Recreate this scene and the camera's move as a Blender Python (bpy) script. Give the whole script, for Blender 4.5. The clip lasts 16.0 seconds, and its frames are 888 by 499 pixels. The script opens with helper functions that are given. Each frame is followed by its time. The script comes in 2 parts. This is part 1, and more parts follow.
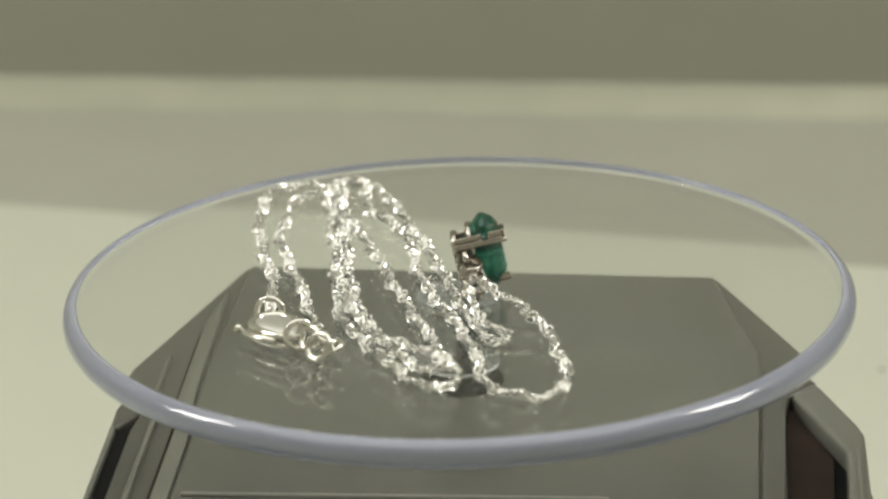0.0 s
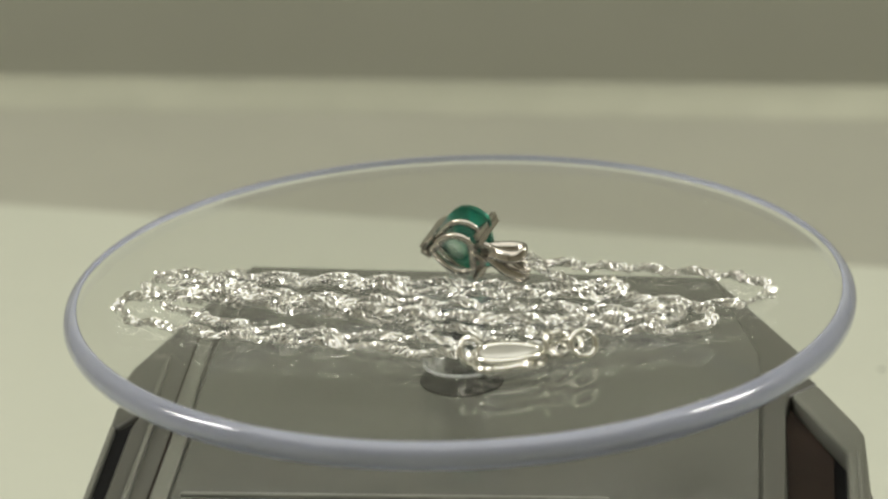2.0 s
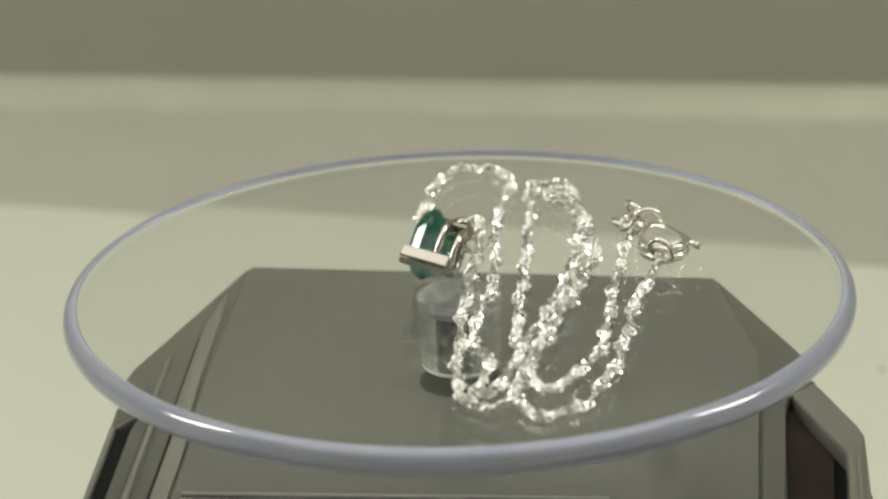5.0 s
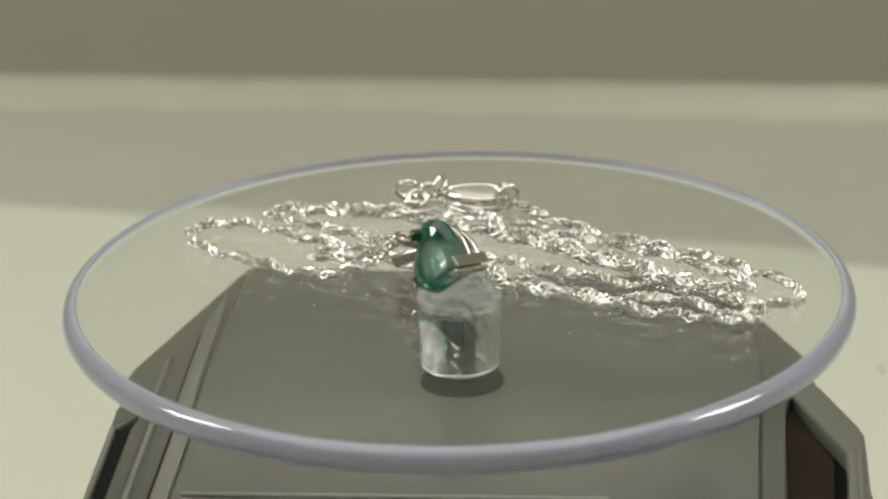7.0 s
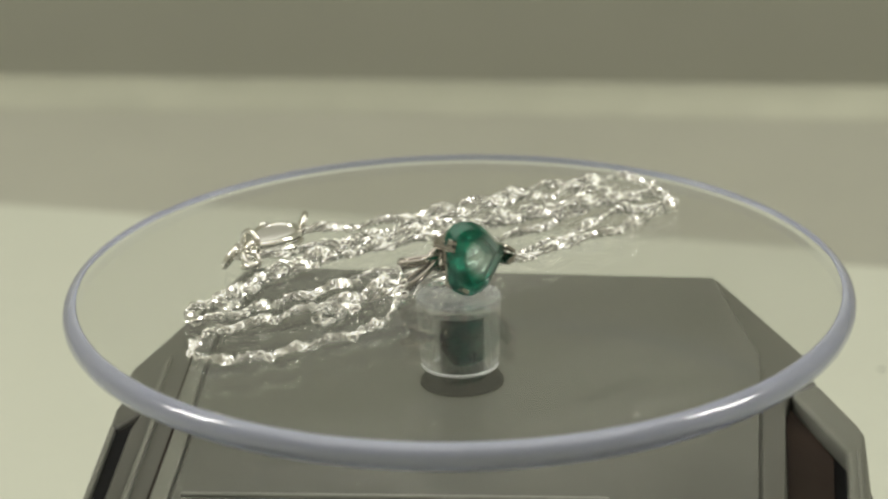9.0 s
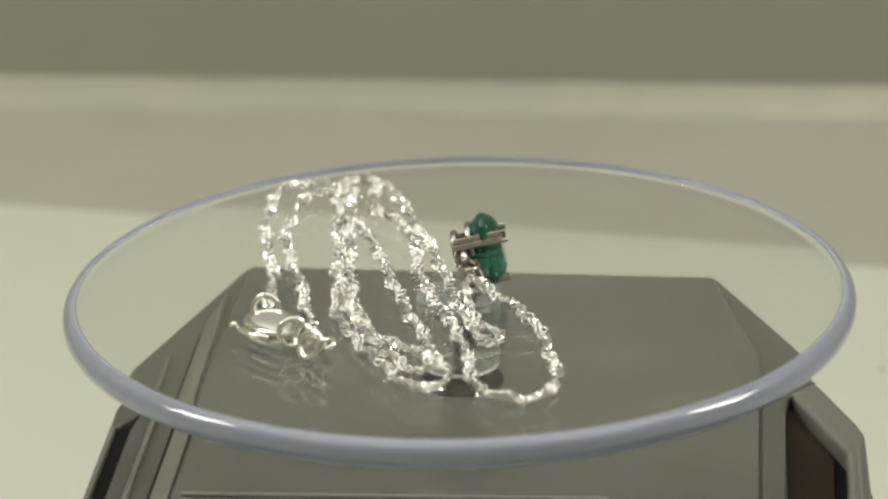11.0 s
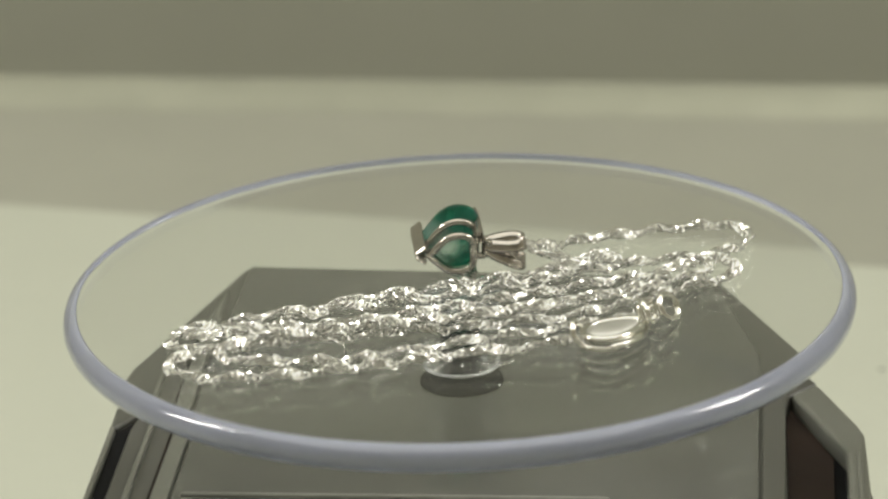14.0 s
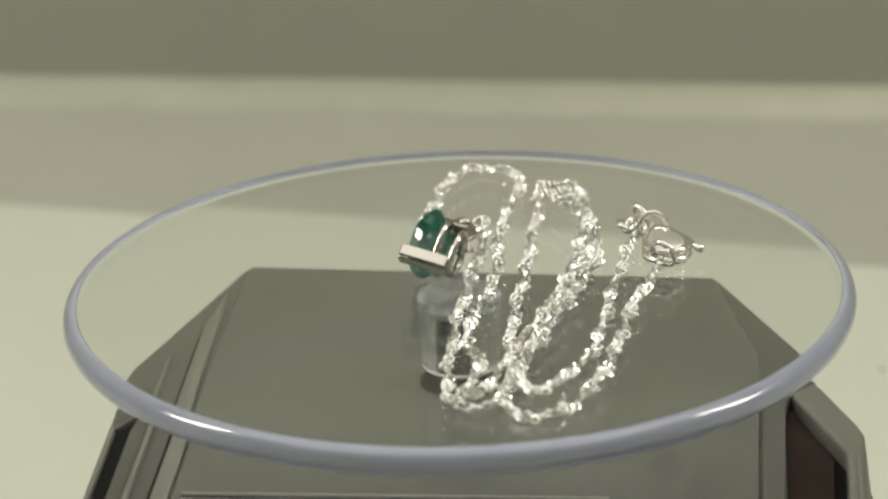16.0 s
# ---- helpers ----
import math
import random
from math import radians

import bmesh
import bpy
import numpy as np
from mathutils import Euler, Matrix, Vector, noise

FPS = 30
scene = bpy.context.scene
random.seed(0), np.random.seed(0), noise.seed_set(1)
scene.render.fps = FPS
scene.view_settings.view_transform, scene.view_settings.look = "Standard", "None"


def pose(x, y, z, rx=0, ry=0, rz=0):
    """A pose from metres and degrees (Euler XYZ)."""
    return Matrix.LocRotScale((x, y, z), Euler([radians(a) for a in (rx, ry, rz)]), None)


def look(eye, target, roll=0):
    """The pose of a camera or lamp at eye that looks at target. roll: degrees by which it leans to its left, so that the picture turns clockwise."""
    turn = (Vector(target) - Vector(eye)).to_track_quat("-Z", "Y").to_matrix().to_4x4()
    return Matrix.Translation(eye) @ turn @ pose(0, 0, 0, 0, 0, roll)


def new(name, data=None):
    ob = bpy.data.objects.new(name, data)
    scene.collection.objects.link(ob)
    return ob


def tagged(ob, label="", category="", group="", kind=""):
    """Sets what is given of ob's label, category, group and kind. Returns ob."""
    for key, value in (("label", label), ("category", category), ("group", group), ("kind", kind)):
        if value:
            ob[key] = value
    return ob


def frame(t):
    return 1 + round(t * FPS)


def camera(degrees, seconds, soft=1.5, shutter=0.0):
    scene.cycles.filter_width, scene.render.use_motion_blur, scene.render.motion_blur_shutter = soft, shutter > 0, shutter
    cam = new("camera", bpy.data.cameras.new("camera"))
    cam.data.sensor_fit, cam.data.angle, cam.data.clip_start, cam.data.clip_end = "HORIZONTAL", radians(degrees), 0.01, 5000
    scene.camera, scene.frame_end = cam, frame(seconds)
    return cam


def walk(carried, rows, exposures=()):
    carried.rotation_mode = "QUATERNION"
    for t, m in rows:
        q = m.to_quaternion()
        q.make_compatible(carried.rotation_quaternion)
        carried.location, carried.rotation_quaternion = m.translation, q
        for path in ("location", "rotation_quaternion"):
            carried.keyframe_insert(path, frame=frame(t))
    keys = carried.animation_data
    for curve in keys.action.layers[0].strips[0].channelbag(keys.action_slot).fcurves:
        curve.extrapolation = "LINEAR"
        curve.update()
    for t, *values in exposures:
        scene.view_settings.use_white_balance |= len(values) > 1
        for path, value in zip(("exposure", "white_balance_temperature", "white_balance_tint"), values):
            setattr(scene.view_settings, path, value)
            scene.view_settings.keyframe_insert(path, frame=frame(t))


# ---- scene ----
# The table top is z = 0; the spindle's axis stands at x = y = 0; the disc's upper face lies at z = DISC.
DISC = 0.058
cam = camera(12.781, 16.0, soft=2.5)
cam.data.dof.use_dof = True
cam.data.dof.focus_distance = 0.498
cam.data.dof.aperture_fstop = 28
EYE = (0.00000, -0.46426, 0.18757 + DISC)
AIM = (-0.00172, 0.00171, 0.00429 + DISC)
walk(cam, [(0.0, look(EYE, AIM, -1.75)), (16.0, look(EYE, AIM, -1.75))], exposures=[(0.0, 0.0), (16.0, 0.0)])

# ---- light ----
world = bpy.data.worlds.new("room_air")
scene.world = world
world.use_nodes = True
world.node_tree.nodes["Background"].inputs[0].default_value = (1.0, 0.97, 0.9, 1)
world.node_tree.nodes["Background"].inputs[1].default_value = 0.05


def area_lamp(name, eye, target, sx, sy, watts, colour):
    data = bpy.data.lights.new(name, "AREA")
    data.shape, data.size, data.size_y, data.energy, data.color = "RECTANGLE", sx, sy, watts, colour
    ob = new(name, data)
    ob.matrix_world = look(eye, target)
    return ob


area_lamp("lamp_one", (-0.68, 0.05, 0.66), (0, 0, 0.05), 0.15, 0.30, 3.0, (1.0, 0.985, 0.91))
area_lamp("lamp_two", (0.68, 0.05, 0.66), (0, 0, 0.05), 0.15, 0.30, 3.0, (1.0, 0.985, 0.91))
# Broad fill added overhead so the silver mirrors large bright areas.
area_lamp("overhead_fill", (0, 0.15, 1.35), (0, 0.15, 0), 1.7, 1.7, 11.2, (1.0, 0.99, 0.905))


# ---- materials ----
def material(name, colour, rough=0.5, metal=0.0, vary=0.12, scale=60.0, bump=0.0, bump_scale=400.0, **more):
    """A principled surface with a two-scale mottle in its colour and roughness, and fine relief."""
    mat = bpy.data.materials.new(name)
    mat.use_nodes = True
    nt = mat.node_tree
    bsdf = nt.nodes["Principled BSDF"]
    co = nt.nodes.new("ShaderNodeTexCoord")
    mixes = []
    for sc, detail in ((scale, 3.0), (scale * 9, 2.0)):
        n = nt.nodes.new("ShaderNodeTexNoise")
        n.inputs["Scale"].default_value, n.inputs["Detail"].default_value = sc, detail
        nt.links.new(co.outputs["Object"], n.inputs["Vector"])
        mixes.append(n)
    add = nt.nodes.new("ShaderNodeMath")
    add.operation = "MULTIPLY_ADD"
    nt.links.new(mixes[1].outputs["Fac"], add.inputs[0])
    add.inputs[1].default_value = 0.4
    nt.links.new(mixes[0].outputs["Fac"], add.inputs[2])
    ramp = nt.nodes.new("ShaderNodeValToRGB")
    ramp.color_ramp.elements[0].position, ramp.color_ramp.elements[1].position = 0.4, 1.0
    ramp.color_ramp.elements[0].color = (*[c * (1 - vary) for c in colour], 1)
    ramp.color_ramp.elements[1].color = (*[min(1, c * (1 + vary)) for c in colour], 1)
    nt.links.new(add.outputs[0], ramp.inputs[0])
    nt.links.new(ramp.outputs[0], bsdf.inputs["Base Color"])
    rr = nt.nodes.new("ShaderNodeMapRange")
    rr.inputs["To Min"].default_value, rr.inputs["To Max"].default_value = rough * 0.93, min(1, rough * 1.07)
    nt.links.new(mixes[1].outputs["Fac"], rr.inputs[0])
    nt.links.new(rr.outputs[0], bsdf.inputs["Roughness"])
    bsdf.inputs["Metallic"].default_value = metal
    for key, value in more.items():
        bsdf.inputs[key.replace("_", " ")].default_value = value
    if bump:
        n = nt.nodes.new("ShaderNodeTexNoise")
        n.inputs["Scale"].default_value = bump_scale
        nt.links.new(co.outputs["Object"], n.inputs["Vector"])
        b = nt.nodes.new("ShaderNodeBump")
        b.inputs["Strength"].default_value, b.inputs["Distance"].default_value = bump, 0.0005
        nt.links.new(n.outputs["Fac"], b.inputs["Height"])
        nt.links.new(b.outputs[0], bsdf.inputs["Normal"])
    return mat


M_BOARD = material("white_board", (0.575, 0.59, 0.495), 0.55, vary=0.03, scale=20, bump=0.05)
M_TABLE = material("beige_table", (0.395, 0.392, 0.325), 0.6, vary=0.06, scale=12, bump=0.1)
M_SKIRT = material("pale_trim", (0.405, 0.408, 0.325), 0.5, vary=0.24, scale=7, bump=0.05)
M_WALL = material("grey_wall", (0.405, 0.405, 0.345), 0.8, vary=0.04, scale=8, bump=0.1)
# Tone of the unseen wall behind the camera, set for the silver's reflections.
M_REFLECTED_WALL = material("reflected_wall", (0.62, 0.605, 0.54), 0.9, vary=0.1, scale=2, bump=0.1)
M_ROOM = material("room_paint", (0.72, 0.70, 0.62), 0.85, vary=0.05, scale=2, bump=0.1)
M_PANEL = material("smoky_panel", (0.082, 0.083, 0.071), 0.06, vary=0.05, scale=25, Coat_Weight=0.25)
M_BODY = material("grey_plastic", (0.070, 0.069, 0.058), 0.3, vary=0.03, scale=30)
M_RAIL = material("light_grey_plastic", (0.13, 0.131, 0.109), 0.3, vary=0.04, scale=30)
M_DARK = material("brown_black_plastic", (0.014, 0.009, 0.006), 0.6, vary=0.25, scale=60, Specular_IOR_Level=0.25)
M_SILVER = material("bright_silver", (1.0, 0.995, 0.96), 0.17, metal=1.0, vary=0.03, scale=900, bump=0.03, bump_scale=3000)
M_POLISHED = material("polished_silver", (0.90, 0.89, 0.84), 0.09, metal=1.0, vary=0.04, scale=500, bump=0.02, bump_scale=2500)
M_CLASP = material("satin_silver", (0.74, 0.73, 0.69), 0.5, metal=1.0, vary=0.05, scale=500, bump=0.05, bump_scale=1200)
M_GOLD = material("white_gold", (0.56, 0.525, 0.48), 0.15, metal=1.0, vary=0.05, scale=600, bump=0.03, bump_scale=2500)
M_GEM = material("emerald", (0.008, 0.27, 0.17), 0.012, vary=0.4, scale=320, Transmission_Weight=0.82, IOR=1.58, Coat_Weight=0.3)


def core_reflection(mat, near, far, core):
    """A milky reflection put into the colour: a paler heart inside a deeper rind."""
    nt = mat.node_tree
    bsdf = nt.nodes["Principled BSDF"]
    rind = bsdf.inputs["Base Color"].links[0].from_socket
    co = nt.nodes.new("ShaderNodeTexCoord")
    size = nt.nodes.new("ShaderNodeVectorMath")
    size.operation = "LENGTH"
    nt.links.new(co.outputs["Object"], size.inputs[0])
    ease = nt.nodes.new("ShaderNodeMapRange")
    ease.inputs["From Min"].default_value, ease.inputs["From Max"].default_value = near, far
    nt.links.new(size.outputs["Value"], ease.inputs[0])
    mix = nt.nodes.new("ShaderNodeMixRGB")
    mix.inputs[1].default_value = (*core, 1)
    nt.links.new(ease.outputs[0], mix.inputs[0])
    nt.links.new(rind, mix.inputs[2])
    nt.links.new(mix.outputs[0], bsdf.inputs["Base Color"])


core_reflection(M_GEM, 0.0025, 0.0034, (0.80, 0.96, 0.90))
# Bluish colour stands in for the light that clear acrylic pipes to its edge.
M_EDGE = material("blue_edge_glow", (0.70, 0.735, 0.90), 0.12, vary=0.05, scale=80, Transmission_Weight=0.62, IOR=1.49, Coat_Weight=0.5)
M_DARK_BROWN = material("dark_brown_plastic", (0.016, 0.010, 0.007), 0.55, vary=0.3, scale=90, Specular_IOR_Level=0.12)
M_SOCKET = material("black_socket", (0.008, 0.008, 0.008), 0.6, vary=0.2, scale=300, Specular_IOR_Level=0.05)
M_SHAFT = material("dark_shaft", (0.012, 0.015, 0.016), 0.25, vary=0.2, scale=300)


def clear(name, colour, rough, ior=1.49, weight=1.0):
    mat = bpy.data.materials.new(name)
    mat.use_nodes = True
    b = mat.node_tree.nodes["Principled BSDF"]
    b.inputs["Base Color"].default_value = (*colour, 1)
    b.inputs["Transmission Weight"].default_value = weight
    b.inputs["Roughness"].default_value = rough
    b.inputs["IOR"].default_value = ior
    return mat


M_CLEAR = clear("clear_acrylic", (0.985, 0.99, 0.985), 0.0, ior=1.44)
M_SPINDLE = clear("clear_spindle", (0.95, 0.97, 0.96), 0.01, weight=0.978)
M_LIP = clear("moulded_lip", (0.93, 0.95, 0.93), 0.1, weight=0.55)
M_FROST = clear("milky_glue", (0.93, 0.95, 0.94), 0.12, weight=0.95)


# ---- mesh tools ----
def part(name, bm, mat, parent=None, label="", smooth=False):
    bmesh.ops.recalc_face_normals(bm, faces=bm.faces)
    me = bpy.data.meshes.new(name)
    bm.to_mesh(me)
    bm.free()
    me.materials.append(mat)
    if smooth:
        for poly in me.polygons:
            poly.use_smooth = True
    ob = new(name, me)
    ob.parent = parent
    if label:
        ob["label"] = label
    return ob


def prism(outline, z0, z1, bevel=0.0, segments=2):
    """A closed upright block over an outline, with rounded edges."""
    bm = bmesh.new()
    low = [bm.verts.new((x, y, z0)) for x, y in outline]
    face = bm.faces.new(low)
    up = bmesh.ops.extrude_face_region(bm, geom=[face])["geom"]
    for v in up:
        if isinstance(v, bmesh.types.BMVert):
            v.co.z = z1
    if bevel:
        bmesh.ops.bevel(bm, geom=bm.edges[:], offset=bevel, segments=segments, affect="EDGES", profile=0.5)
    return bm


def slab(x0, x1, y0, y1, z0, z1, bevel=0.0):
    return prism([(x0, y0), (x1, y0), (x1, y1), (x0, y1)], z0, z1, bevel)


def lathe(profile, steps=96, closed=True):
    """A body of revolution about z from (radius, height) pairs; pairs at radius 0 become poles."""
    bm = bmesh.new()
    rings = []
    for r, z in profile:
        if r < 1e-9:
            rings.append([bm.verts.new((0, 0, z))])
        else:
            rings.append([bm.verts.new((r * math.cos(a), r * math.sin(a), z)) for a in
                          [2 * math.pi * k / steps for k in range(steps)]])
    pairs = list(zip(rings, rings[1:])) + ([(rings[-1], rings[0])] if closed else [])
    for a, b in pairs:
        for k in range(steps):
            j = (k + 1) % steps
            if len(a) == 1 and len(b) == 1:
                continue
            if len(a) == 1:
                bm.faces.new((a[0], b[k], b[j]))
            elif len(b) == 1:
                bm.faces.new((a[k], b[0], a[j]))
            else:
                bm.faces.new((a[k], b[k], b[j], a[j]))
    return bm


def tube(points, radius, sides=8, loop=False, flat=1.0, up=Vector((0, 0, 1)), bm=None):
    """A round or flattened wire along points."""
    bm = bm or bmesh.new()
    pts = [Vector(p) for p in points]
    n = len(pts)
    rings = []
    for i, p in enumerate(pts):
        a = pts[(i - 1) % n] if loop or i else p
        b = pts[(i + 1) % n] if loop or i < n - 1 else p
        t = (b - a).normalized()
        side = t.cross(up)
        side = side.normalized() if side.length > 1e-6 else t.orthogonal().normalized()
        top = side.cross(t)
        r = radius[i] if isinstance(radius, (list, tuple)) else radius
        rings.append([bm.verts.new(p + side * (r * math.cos(2 * math.pi * k / sides)) + top * (r * flat * math.sin(2 * math.pi * k / sides)))
                      for k in range(sides)])
    for i in range(n if loop else n - 1):
        a, b = rings[i], rings[(i + 1) % n]
        for k in range(sides):
            j = (k + 1) % sides
            bm.faces.new((a[k], b[k], b[j], a[j]))
    if not loop:
        bm.faces.new(rings[0])
        bm.faces.new(rings[-1])
    return bm


def spline(points, step):
    """Even steps along a centripetal curve through the points."""
    pts = [Vector(p) for p in points]
    pts = [pts[0] * 2 - pts[1]] + pts + [pts[-1] * 2 - pts[-2]]
    fine = []
    for i in range(1, len(pts) - 2):
        p0, p1, p2, p3 = pts[i - 1:i + 3]
        t0 = 0.0
        t1 = t0 + max((p1 - p0).length, 1e-6) ** 0.5
        t2 = t1 + max((p2 - p1).length, 1e-6) ** 0.5
        t3 = t2 + max((p3 - p2).length, 1e-6) ** 0.5
        for k in range(24):
            t = t1 + (t2 - t1) * k / 24
            a1 = p0 * ((t1 - t) / (t1 - t0)) + p1 * ((t - t0) / (t1 - t0))
            a2 = p1 * ((t2 - t) / (t2 - t1)) + p2 * ((t - t1) / (t2 - t1))
            a3 = p2 * ((t3 - t) / (t3 - t2)) + p3 * ((t - t2) / (t3 - t2))
            b1 = a1 * ((t2 - t) / (t2 - t0)) + a2 * ((t - t0) / (t2 - t0))
            b2 = a2 * ((t3 - t) / (t3 - t1)) + a3 * ((t - t1) / (t3 - t1))
            fine.append(b1 * ((t2 - t) / (t2 - t1)) + b2 * ((t - t1) / (t2 - t1)))
    fine.append(pts[-2])
    out, left = [fine[0]], step
    for a, b in zip(fine, fine[1:]):
        d = (b - a).length
        while d >= left:
            a = a + (b - a) * (left / d)
            out.append(a)
            d, left = (b - a).length, step
        left -= d
    return out


def thing(name, label, category, group=""):
    return tagged(new(name), label, category, group)


# ---- the setting ----
def setting():
    turn = pose(0, 0, 0, 0, 0, -15.6)
    table = part("table_top", slab(-0.9, 0.9, -0.8, 0.2345, -0.03, -0.003), M_TABLE)
    table.matrix_world = pose(0, 0, 0, 0, 0, -7.3)
    tagged(table, "matt beige-grey table top under the white board", "table", kind="structure")
    board = part("white_board", slab(-0.55, 0.55, -0.6, 0.1605, -0.003, 0.0, 0.0008), M_BOARD)
    board.matrix_world = turn
    tagged(board, "smooth off-white board lying on the table", "board", kind="structure")
    skirt = part("trim", prism([(0.2345, -0.03), (0.2485, -0.03), (0.2485, -0.0008), (0.2400, -0.0008), (0.2345, -0.0027)], -0.9, 0.9, 0.0007), M_SKIRT)
    skirt.matrix_world = pose(0, 0, 0, 0, 0, -7.3) @ Matrix(((0, 0, 1, 0), (1, 0, 0, 0), (0, 1, 0, 0), (0, 0, 0, 1)))
    tagged(skirt, "pale painted trim strip along the wall's foot", "trim", kind="structure")
    wall = part("wall_back", slab(-0.9, 0.9, 0.2475, 0.30, -0.03, 0.5), M_WALL)
    wall.matrix_world = pose(0, 0, 0, 0, 0, -7.3)
    tagged(wall, "plain matt grey back panel", "wall", kind="structure")
    # Unseen box added around the table to close it and feed reflections.
    for name, box in (("wall_north", (-1.6, 1.6, 1.5, 1.6, -0.08, 1.6)), ("wall_south", (-1.6, 1.6, -1.7, -1.6, -0.08, 1.6)),
                      ("wall_west", (-1.7, -1.6, -1.7, 1.6, -0.08, 1.6)), ("wall_east", (1.6, 1.7, -1.7, 1.6, -0.08, 1.6)),
                      ("floor", (-1.7, 1.7, -1.7, 1.6, -0.08, -0.03)), ("ceiling", (-1.7, 1.7, -1.7, 1.6, 1.6, 1.65))):
        tagged(part(name, slab(*box), M_REFLECTED_WALL if name == "wall_south" else M_ROOM), "plain unseen surface added to close the room", "wall", kind="structure")
    spot = part("speck", lathe([(0, 0), (0.0004, 0), (0.0003, 0.00015), (0, 0.0002)], 10, False), M_BODY)
    spot.matrix_world = pose(0.0655, 0.1035, 0.0)
    tagged(spot, "tiny grey speck of dirt on the white board", "speck")


setting()


# ---- the turntable's base ----
def stand_base():
    base = thing("display_stand", "smoky grey plastic turntable base with solar panel top", "display stand")
    base.matrix_world = pose(0, 0, 0, 0, 0, -5.0)
    mm = 0.001
    top = DISC - 0.0154

    def poly(points):
        return [(x * mm, y * mm) for x, y in points]

    part("lower_body", prism(poly([(-33.6, 40.4), (32.8, 37.0), (46.2, 6.6), (52.2, -6.3), (52.8, -61), (-44.8, -61), (-43.6, 4.8)]), 0.0, top - 0.010, 0.0006), M_DARK, base, "brown-black lower body")
    part("top_block", prism(poly([(-32.6, 39.6), (32.0, 36.2), (45.2, 6.6), (41.7, 2.4), (41.2, -1.0), (41.7, -60), (-41.5, -60), (-41.5, -9.2), (-40.8, -4.2), (-43.3, -8.7), (-44.1, -8.2), (-44.2, -3.1), (-43.0, 4.8)]), top - 0.010, top - 0.0006, 0.0004, 3), M_BODY, base)
    part("rail", prism(poly([(41.9, 2.6), (45.3, 6.0), (50.2, -6.6), (51.0, -9.4), (51.2, -16), (51.6, -30), (52.4, -60), (49.1, -60), (48.8, -30), (48.7, -15.0)]), top - 0.010, top - 0.0004, 0.0006, 3), M_RAIL, base)
    part("rail", prism(poly([(-43.35, -8.9), (-43.3, -60), (-43.95, -60), (-44.05, -8.5)]), top - 0.010, top - 0.0004, 0.0002), M_RAIL, base)
    part("rail_line", prism(poly([(49.9, -15), (50.5, -13), (51.0, -60), (50.3, -60)]), top - 0.0006, top - 0.0001, 0.00015), M_RAIL, base)
    # Added dark filler: keeps the open brown recess from rendering too bright.
    part("recess_fill", prism(poly([(41.3, -1.6), (41.8, 1.9), (47.1, -13.0), (47.2, -59), (41.8, -59)]), top - 0.010, top - 0.0022), M_DARK_BROWN, base, "dark brown fill that darkens the sunken side recess")
    # Black strip paints the shadowed wall of the recess.
    part("recess_shade", prism(poly([(41.9, 2.0), (42.2, 2.2), (48.6, -15.0), (48.7, -59), (47.25, -59), (47.15, -13.1)]), top - 0.010, top - 0.0030), M_SOCKET, base, "black strip painting the shade on the recess wall")
    # The left gap's shade, put in as a black piece just below the top.
    part("recess_fill", prism(poly([(-41.55, -9.4), (-40.95, -5.2), (-43.25, -9.0), (-43.25, -59), (-41.55, -59)]), top - 0.010, top - 0.0012), M_SOCKET, base, "black fill painting the shade in the side gap")
    part("solar_panel", prism(poly([(-31.8, 38.8), (31.5, 35.4), (37.9, 9), (38.1, -58), (-33.3, -58), (-33.0, 8)]), top - 0.0008, top, 0.0002), M_PANEL, base, "smooth smoky grey solar panel")
    part("trim_strip", prism(poly([(-35.5, 18), (-33.8, 31), (-33.45, -10), (-33.5, -58), (-35.9, -58), (-35.6, -10)]), top - 0.0008, top + 0.0001, 0.0003), M_RAIL, base)
    part("seam", prism(poly([(-35.95, 14), (-35.75, 17), (-35.8, -10), (-36.1, -58), (-36.35, -58)]), top - 0.0008, top - 0.00045), M_DARK_BROWN, base, "dark seam beside the trim")
    part("trim_strip", prism(poly([(-38.9, 5), (-38.4, 8), (-38.3, -8), (-38.6, -58), (-39.3, -58)]), top - 0.0008, top + 0.0002, 0.0002), M_RAIL, base)
    part("trim_strip", prism(poly([(38.35, 5), (41.2, 3.5), (41.2, -58), (38.3, -58)]), top - 0.0008, top - 0.0001, 0.0002), M_BODY, base)
    part("front_ridge", prism(poly([(-32.0, -29.6), (20, -30.1), (20, -30.9), (-32.0, -30.5)]), top - 0.0002, top + 0.0004, 0.0003), M_RAIL, base)
    socket = part("shaft_socket", lathe([(0, 0.0), (0.0053, 0.0), (0.0053, 0.0004), (0.0049, 0.00055), (0, 0.0005)], 64, False), M_SOCKET, base, "black round shaft socket")
    socket.location = (0.0001, 0, top - 0.0001)
    return base


stand_base()


# ---- the turning disc ----
def ring_at(radius, wire, z):
    return tube([(radius * math.cos(2 * math.pi * k / 48), radius * math.sin(2 * math.pi * k / 48), z) for k in range(48)], wire, 8, True)


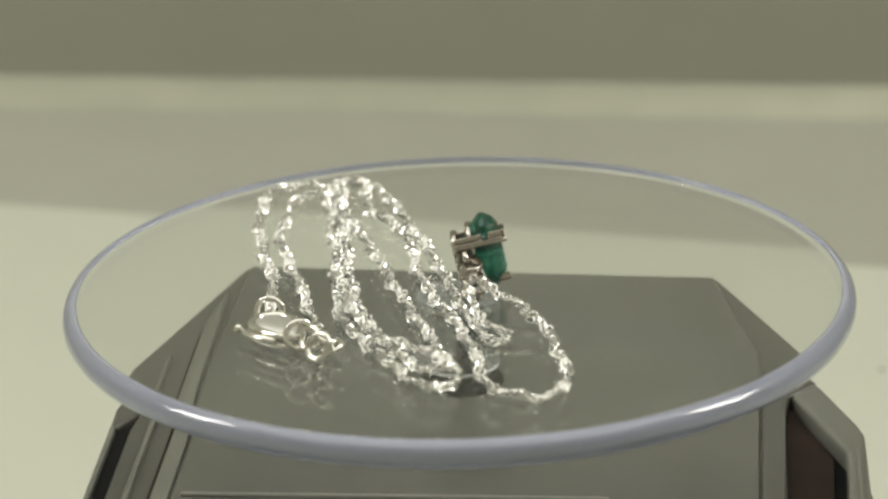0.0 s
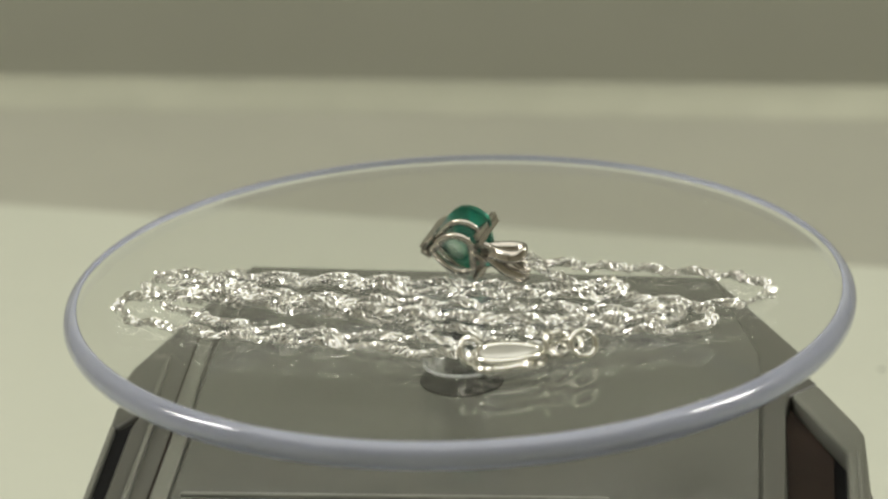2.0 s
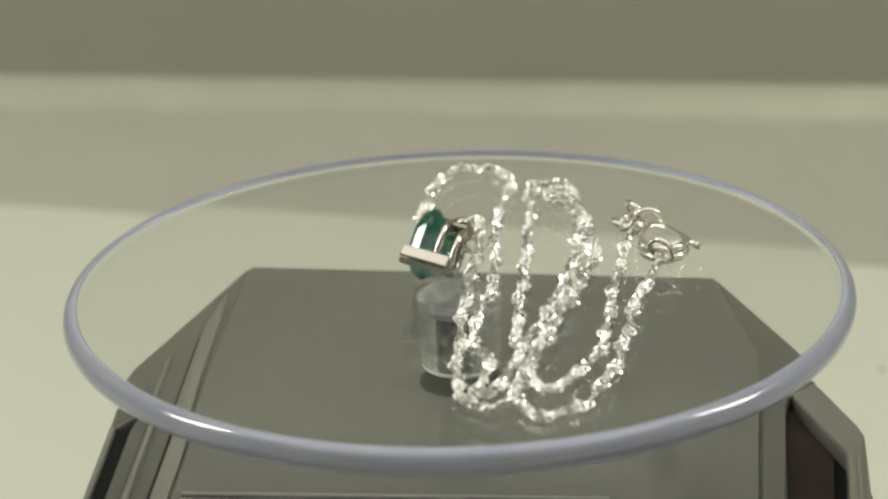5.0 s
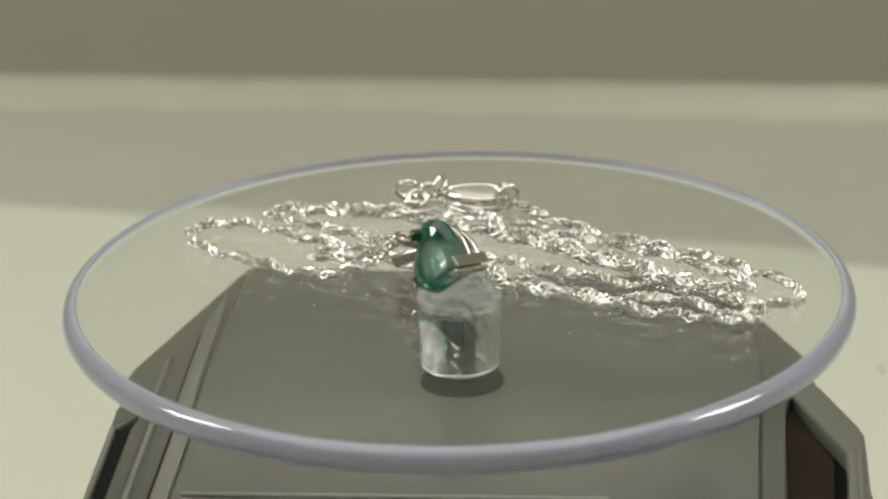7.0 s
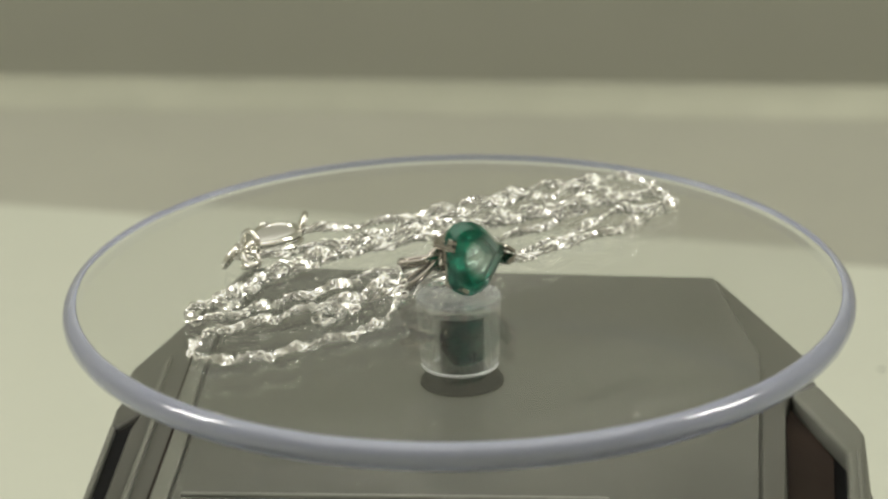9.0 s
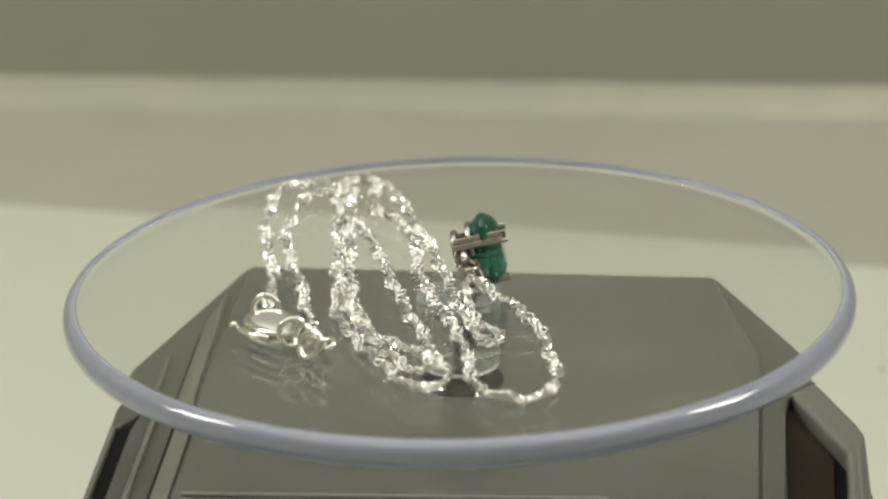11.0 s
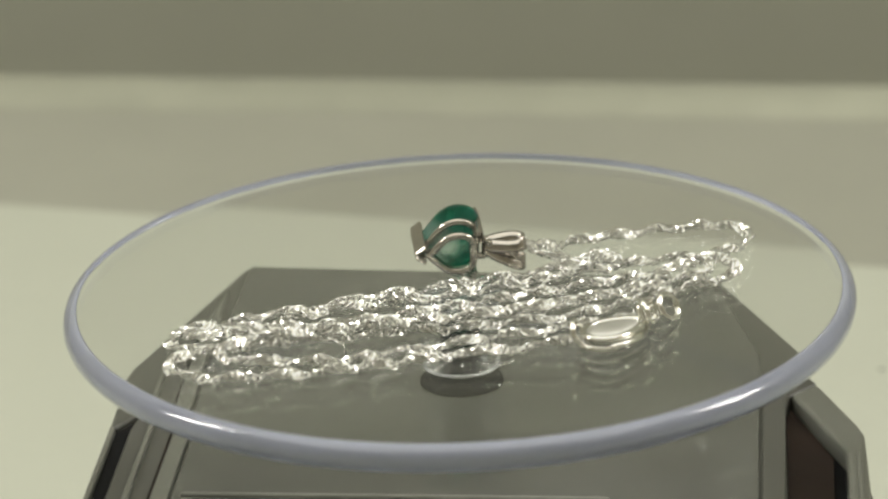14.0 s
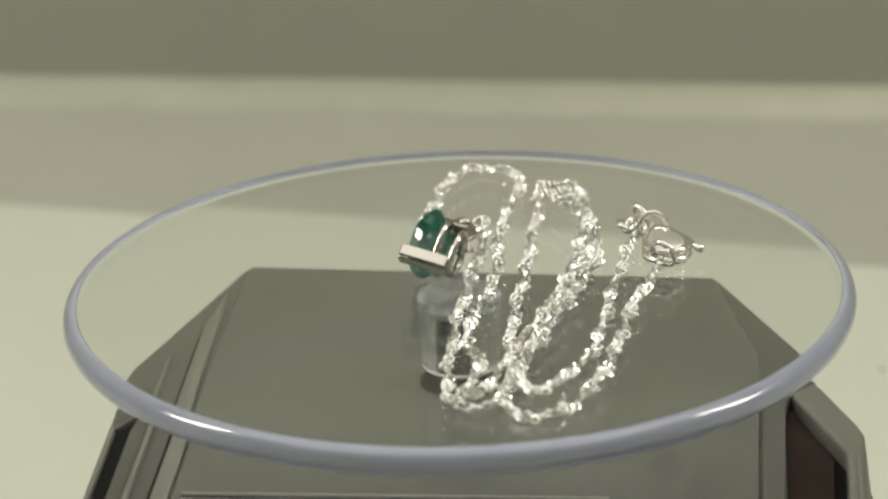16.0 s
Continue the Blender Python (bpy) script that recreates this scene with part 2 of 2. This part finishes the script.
def turntable_disc():
    disc = thing("acrylic_disc", "clear acrylic turntable disc, its rounded edge glowing bluish, on its spindle", "turntable disc")
    r, h = 0.0482, 0.0018
    arc = [(r + h * math.sin(math.pi * k / 20), -h + h * math.cos(math.pi * k / 20)) for k in range(21)]
    plate = part("plate", lathe([(0, 0), (r - 0.0006, 0), (r - 0.0001, 0)] + arc + [(r - 0.0001, -2 * h), (r - 0.0006, -2 * h), (0, -2 * h)], 192, False), M_CLEAR, disc, "", True)
    plate.visible_shadow = False
    def shell(d, k):
        return r + (h + d) * math.sin(math.pi * k / 20), -h + (h + d) * math.cos(math.pi * k / 20)

    # An added coloured shell gives the rim its piped-light glow.
    part("edge", lathe([shell(0.00003, k) for k in range(0, 18)] + [shell(-0.00014, k) for k in range(17, -1, -1)], 192), M_EDGE, disc, "bluish shell standing for light piped to the rounded edge", smooth=True)
    s = part("spindle", lathe([(0, -0.0039), (0.0054, -0.0039), (0.0051, -0.0118), (0.0049, -0.0126), (0.0040, -0.0130),
                               (0.0033, -0.0128), (0.0031, -0.0056), (0, -0.0054)], 64, False), M_SPINDLE, disc, "clear plastic spindle")
    s.visible_shadow = False
    film = part("glue_film", lathe([(0, -0.00364), (0.0053, -0.00364), (0.0053, -0.00386), (0, -0.00386)], 48, False), M_FROST, disc, "milky glue film over the spindle")
    film.visible_shadow = False
    part("shaft", slab(-0.0026, 0.0026, -0.0003, 0.0017, -0.0150, -0.0058, 0.0002), M_SHAFT, s, "dark flat motor shaft")
    part("foot_lip", ring_at(0.0047, 0.00028, -0.0128), M_LIP, s, "pale moulded lip at its foot", True)
    return disc


# ---- the necklace ----
def chain_path():
    """The folded chain on the disc, strand by strand, millimetres."""
    first = [(16.6, -21.4, 1.6), (5, -22.8, 0.9), (-19, -29.2, 0.9), (-31.0, -29.4, 0.9), (-34.0, -26.0, 0.9), (-31.6, -23.0, 1.0)]
    second = [(-11, -17.6, 1.0), (14.2, -12.4, 1.0), (29, -3.6, 1.0), (35.2, 1.5, 1.0), (34.0, 4.6, 1.4), (24.0, 1.0, 1.0)]
    third = [(8, -5.6, 1.0), (-10.9, -13.1, 1.0), (-24, -19.6, 1.2), (-32.8, -21.6, 1.0), (-33.8, -17.8, 1.2), (-22.4, -15.0, 1.4)]
    fourth = [(-18.5, -10.6, 1.0), (2, -4.0, 1.0), (19.7, 3.9, 1.0), (28, 6.4, 1.0), (35.5, 9.4, 1.0), (36.6, 14.2, 1.0), (34.0, 17.2, 1.0)]
    fifth = [(18.5, 14.0, 1.0), (11.6, 10.6, 1.4), (8.9, 5.6, 3.2), (8.6, 3.0, 4.5), (10.4, 2.6, 3.4), (14.6, 5.4, 1.4), (18.4, 8.4, 0.9), (19.6, 6.6, 0.9)]
    sixth = [(14.3, 3.8, 1.0), (-7.8, -4.4, 1.0), (-27.1, -12.7, 1.0), (-33.4, -16.6, 1.4), (-32.0, -19.6, 2.0), (-20, -17.8, 2.2)]
    seventh = [(-2.7, -14.6, 1.8), (11.3, -11.0, 1.8), (24.7, -5.2, 1.8), (31.6, 1.2, 1.8), (30, 3.0, 2.2), (22.7, -6.6, 2.4), (9.7, -12.8, 2.4)]
    eighth = [(-14, -18.4, 2.2), (-26, -21.4, 2.0), (-27.6, -24.6, 1.6), (-16, -25.7, 1.0), (3.8, -19.6, 1.0), (18.2, -15.2, 1.2), (26.0, -14.2, 1.6)]
    return [Vector(p) * 0.001 for p in first + second + third + fourth + fifth + sixth + seventh + eighth]


def link_mesh():
    """One oval wire link in its own plane, long along x, both faces cut flat and bright."""
    bm = bmesh.new()
    rings = []
    n, sides, wire, cut = 10, 6, 0.000142, 0.000112
    for k in range(n):
        a = 2 * math.pi * k / n
        c = Vector((0.00066 * math.cos(a), 0.00040 * math.sin(a), 0))
        out = Vector((math.cos(a), math.sin(a), 0))
        ring_now = []
        for j in range(sides):
            b = 2 * math.pi * (j + 0.5) / sides
            z = max(-cut, min(cut, wire * math.sin(b)))
            ring_now.append(bm.verts.new(c + out * (wire * math.cos(b)) + Vector((0, 0, z))))
        rings.append(ring_now)
    for k in range(n):
        for j in range(sides):
            bm.faces.new((rings[k][j], rings[(k + 1) % n][j], rings[(k + 1) % n][(j + 1) % sides], rings[k][(j + 1) % sides]))
    bmesh.ops.recalc_face_normals(bm, faces=bm.faces)
    me = bpy.data.meshes.new("link")
    bm.to_mesh(me)
    bm.free()
    me.materials.append(M_SILVER)
    return me


def necklace():
    """A flat curb chain, twisted into a ribbon that turns over about every six millimetres."""
    chain = thing("necklace", "bright silver twisted rope-link chain lying folded on the clear disc", "necklace")
    rng = random.Random(4)
    step = 0.00036
    points = spline(chain_path(), step)
    me = link_mesh()
    poses = []
    turn, rate = 0.0, 1.0
    for i in range(1, len(points) - 1):
        t = (points[i + 1] - points[i - 1]).normalized()
        side = t.cross(Vector((0, 0, 1))).normalized()
        up = side.cross(t)
        rate += rng.uniform(-0.15, 0.15) - 0.10 * (rate - 1.0)
        turn += 2 * math.pi * step / 0.0125 * rate
        w = side * math.cos(turn) + up * math.sin(turn)
        n = t.cross(w)
        slant = 0.80 + rng.uniform(-0.22, 0.22)
        t2 = t * math.cos(slant) + w * math.sin(slant)
        w2 = w * math.cos(slant) - t * math.sin(slant)
        roll = 0.62 * (1 if i % 2 else -1) + rng.uniform(-0.30, 0.30)
        w2 = w2 * math.cos(roll) + n * math.sin(roll)
        m = Matrix((t2, w2, t2.cross(w2))).transposed().to_4x4()
        m.translation = points[i] + side * (0.00022 * math.cos(turn)) + w * (0.00027 if i % 4 > 1 else -0.00027) + n * rng.uniform(-0.00015, 0.00015)
        m.translation.z = points[i].z - 0.0009 + 0.00034 + 0.00055 * abs(w.z) + rng.uniform(0, 0.00012)
        poses.append(m)
    near = 300
    for m in poses[:near]:
        ob = new("link", me)
        ob.parent = chain
        ob.matrix_basis = m
    co = np.array([v.co[:] for v in me.vertices])
    polys = [p.vertices[:] for p in me.polygons]
    verts, faces = [], []
    for m in poses[near:]:
        a = np.array(m)
        base = len(verts)
        verts.extend((co @ a[:3, :3].T + a[:3, 3]).tolist())
        faces.extend([tuple(base + k for k in p) for p in polys])
    rest = bpy.data.meshes.new("chain")
    rest.from_pydata(verts, [], faces)
    rest.materials.append(M_SILVER)
    ob = new("chain", rest)
    ob.parent = chain
    tagged(ob, "bright silver twisted rope links", kind="stuff")
    clasp(chain)
    return chain


def ring(radius, wire, steps=28, sx=1.0):
    return tube([(radius * sx * math.cos(2 * math.pi * k / steps), radius * math.sin(2 * math.pi * k / steps), 0) for k in range(steps)], wire, 8, True)


def clasp(chain):
    """A lobster clasp lying on its side: two bowed shells with a gap between, a trigger with its knob, and rings at the end."""
    m = pose(0.0199, -0.0194, 0.0, 0, 0, 38.0)

    def shape(k, n, sx, sy):
        a = 2 * math.pi * k / n
        return 0.0042 * sx * math.cos(a), 0.0026 * sy * (1 - 0.30 * math.cos(a)) * math.sin(a)

    body = part("clasp", tube([(*shape(k, 40, 1, 1), 0.00065) for k in range(40)], 0.00055, 10, True, flat=1.0), M_POLISHED, chain, "polished silver lobster clasp frame", True)
    body.matrix_basis = m
    part("shell", tube([(*shape(k, 40, 0.97, 0.95), 0.00185) for k in range(40)], 0.00055, 10, True, flat=0.9), M_POLISHED, body, "upper bowed shell", True)
    bm = bmesh.new()
    rows = []
    for q, z in ((0.93, 0.00195), (0.7, 0.00232), (0.4, 0.0025)):
        rows.append([bm.verts.new((*shape(k, 40, q, q), z)) for k in range(40)])
    low = [bm.verts.new((*shape(k, 40, 0.9, 0.9), 0.0013)) for k in range(40)]
    for a, b in ((low, rows[0]), (rows[0], rows[1]), (rows[1], rows[2])):
        for k in range(40):
            bm.faces.new((a[k], a[(k + 1) % 40], b[(k + 1) % 40], b[k]))
    bm.faces.new(rows[2])
    bm.faces.new(low)
    part("face", bm, M_CLASP, body, "satin domed face of the clasp", True)
    part("trigger", tube([(0.0030, -0.0020, 0.0013), (0.0010, -0.0031, 0.0013), (-0.0012, -0.0036, 0.0013), (-0.0028, -0.0038, 0.0014)],
                         [0.00045, 0.0005, 0.00045, 0.0004], 10), M_POLISHED, body, "polished clasp trigger", True)
    bm = bmesh.new()
    bmesh.ops.create_uvsphere(bm, u_segments=14, v_segments=10, radius=0.00055)
    knob = part("knob", bm, M_POLISHED, body, "round trigger knob", True)
    knob.location = (-0.0030, -0.0040, 0.0015)
    for x, y, z, rx, ry, rz, r, wire in ((0.0048, 0.0004, 0.0023, 82, 0, 75, 0.0017, 0.00042), (0.0060, 0.0012, 0.0021, 62, 10, 10, 0.0014, 0.0004),
                                         (0.0072, 0.0026, 0.0016, -35, 20, 30, 0.0012, 0.0004), (0.0090, 0.0008, 0.0021, 58, 0, 20, 0.0016, 0.00042),
                                         (0.0080, 0.0032, 0.0012, 20, 0, 0, 0.0011, 0.00038), (-0.0046, 0.0012, 0.0020, 72, 0, 40, 0.0017, 0.0004)):
        o = part("jump_ring", ring(r, wire), M_POLISHED, chain, "", True)
        o.matrix_basis = m @ pose(x, y, z, rx, ry, rz)


# ---- the pendant ----
def heart(s, n=40, fill=3.2):
    """A heart outline, its tip towards +x, about 2 s long."""
    out = []
    for k in range(n):
        a = 2 * math.pi * k / n
        b = min(a, 2 * math.pi - a)
        h = 13 * math.cos(a) - 3.4 * math.cos(2 * a) - 2 * math.cos(3 * a) - math.cos(4 * a) + fill * math.exp(-(b / 0.5) ** 2)
        w = 16 * math.copysign(abs(math.sin(a)) ** 2.0, math.sin(a))
        out.append((-(h + 2.5) / 14.5 * s, w / 16 * s * 1.08))
    return out


def plate_prong(cx, cz, angle, width, thick, y0, y1):
    """A flat bar along y, its broad face turned to angle in the x-z plane."""
    bm = bmesh.new()
    bmesh.ops.create_cube(bm, size=1.0)
    c, s = math.cos(radians(angle)), math.sin(radians(angle))
    for v in bm.verts:
        u, q = v.co.x * thick, v.co.z * width
        v.co = Vector((cx + u * c - q * s, y0 + (v.co.y + 0.5) * (y1 - y0), cz + u * s + q * c))
    bmesh.ops.bevel(bm, geom=bm.edges[:], offset=thick * 0.3, segments=2, affect="EDGES", profile=0.5)
    return bm


def pendant():
    """Built with the stone's face towards -y and its tip towards +x, then leant back and set on the disc."""
    def short(x):
        return (x + 0.0044) * 0.95 - 0.0044

    pend = thing("pendant", "white gold pendant with a green heart-shaped emerald standing on edge", "pendant")
    bm = bmesh.new()
    n = 28
    levels = [(0.60, -0.0019), (0.83, -0.0014), (1.0, -0.0004), (1.0, 0.0002), (0.74, 0.0015), (0.40, 0.0027)]
    rings = []
    for row, (s, y) in enumerate(levels):
        loop = heart(0.0044 * s, n * 2, 5.6)
        shift = 1 if row in (1, 4) else 0
        rings.append([bm.verts.new((short(loop[(2 * k + shift) % (2 * n)][0]), y, loop[(2 * k + shift) % (2 * n)][1])) for k in range(n)])
    for row, (a, b) in enumerate(zip(rings, rings[1:])):
        for k in range(n):
            j = (k + 1) % n
            if row in (0, 3):
                bm.faces.new((a[k], b[k], a[j]))
                bm.faces.new((b[k], b[j], a[j]))
            elif row in (1, 4):
                bm.faces.new((a[k], b[j], a[j]))
                bm.faces.new((a[k], b[k], b[j]))
            else:
                bm.faces.new((a[k], b[k], b[j], a[j]))
    bm.faces.new(rings[0])
    bm.faces.new(rings[-1])
    parts = [part("emerald", bm, M_GEM, pend, "faceted green heart-cut emerald")]
    for s, y, r, tall in ((0.0036, 0.0018, 0.00044, 0.90), (0.0031, 0.0038, 0.00048, 0.80)):
        parts.append(part("gallery_wire", tube([(short(x), y, z * tall) for x, z in heart(s, 48, 6.0)], r, 8, True, up=Vector((0, 1, 0))), M_GOLD, pend, "", True))
    for sign in (1, -1):
        parts.append(part("tip_prong", plate_prong(0.0034, sign * 0.0007, sign * 52, 0.0016, 0.0005, -0.0024, 0.0038), M_GOLD, pend, "flat white gold prong at the heart's tip"))
    for dx, dz in ((0.00012, 0.00037), (-0.00012, -0.00037)):
        parts.append(part("prong", plate_prong(-0.0041 + dx, 0.0022 + dz, 162, 0.00045, 0.0005, -0.0021, 0.0036), M_GOLD, pend, "split white gold side prong"))
    parts.append(part("prong", plate_prong(-0.0031, -0.0036, 232, 0.0010, 0.0005, -0.0019, 0.0032), M_GOLD, pend, "flat white gold side prong"))
    hub = part("hinge_ring", ring(0.0012, 0.00045), M_GOLD, pend, "", True)
    hub.matrix_basis = pose(-0.0043, 0.0028, 0.0, 90, 0, 0)
    parts.append(hub)
    for dz in (0.0014, -0.0014):
        loop = []
        for k in range(24):
            a = 2 * math.pi * k / 24
            u = 0.5 - 0.5 * math.cos(a)
            loop.append((-0.0047 - 0.0050 * u, 0.0024 + 0.0015 * math.sin(a) * (0.3 + 0.7 * u), dz * (0.15 + 0.95 * u) - 0.0013 * u))
        parts.append(part("bail", tube(loop, 0.00034, 8, True, flat=2.6, up=Vector((0, -0.7, 0.7))), M_GOLD, pend, "tapered split bail of white gold", True))
    seat = pose(0.0002, -0.0003, 0, 0, 0, -170.5) @ Matrix.Translation((0.0013, -0.0041, 0.0051)) @ pose(0, 0, 0, -12, 0, 0)
    for o in parts:
        o.matrix_basis = seat @ o.matrix_basis
    return pend


DISC_THING = turntable_disc()
NECKLACE = necklace()
PENDANT = pendant()


# ---- what turns ----
def motions():
    """The disc turns evenly, leans a little on its spindle, and carries the jewellery."""
    lean = Matrix.Rotation(radians(0.6), 4, Vector((-math.sin(radians(181)), math.cos(radians(181)), 0)))
    rows = []
    for k in range(65):
        t = 0.25 * k
        rows.append((t, pose(0, 0, DISC, 0, 0, -98.6 + 32.52 * t) @ lean))
    for ob in (DISC_THING, NECKLACE, PENDANT):
        walk(ob, rows)


motions()
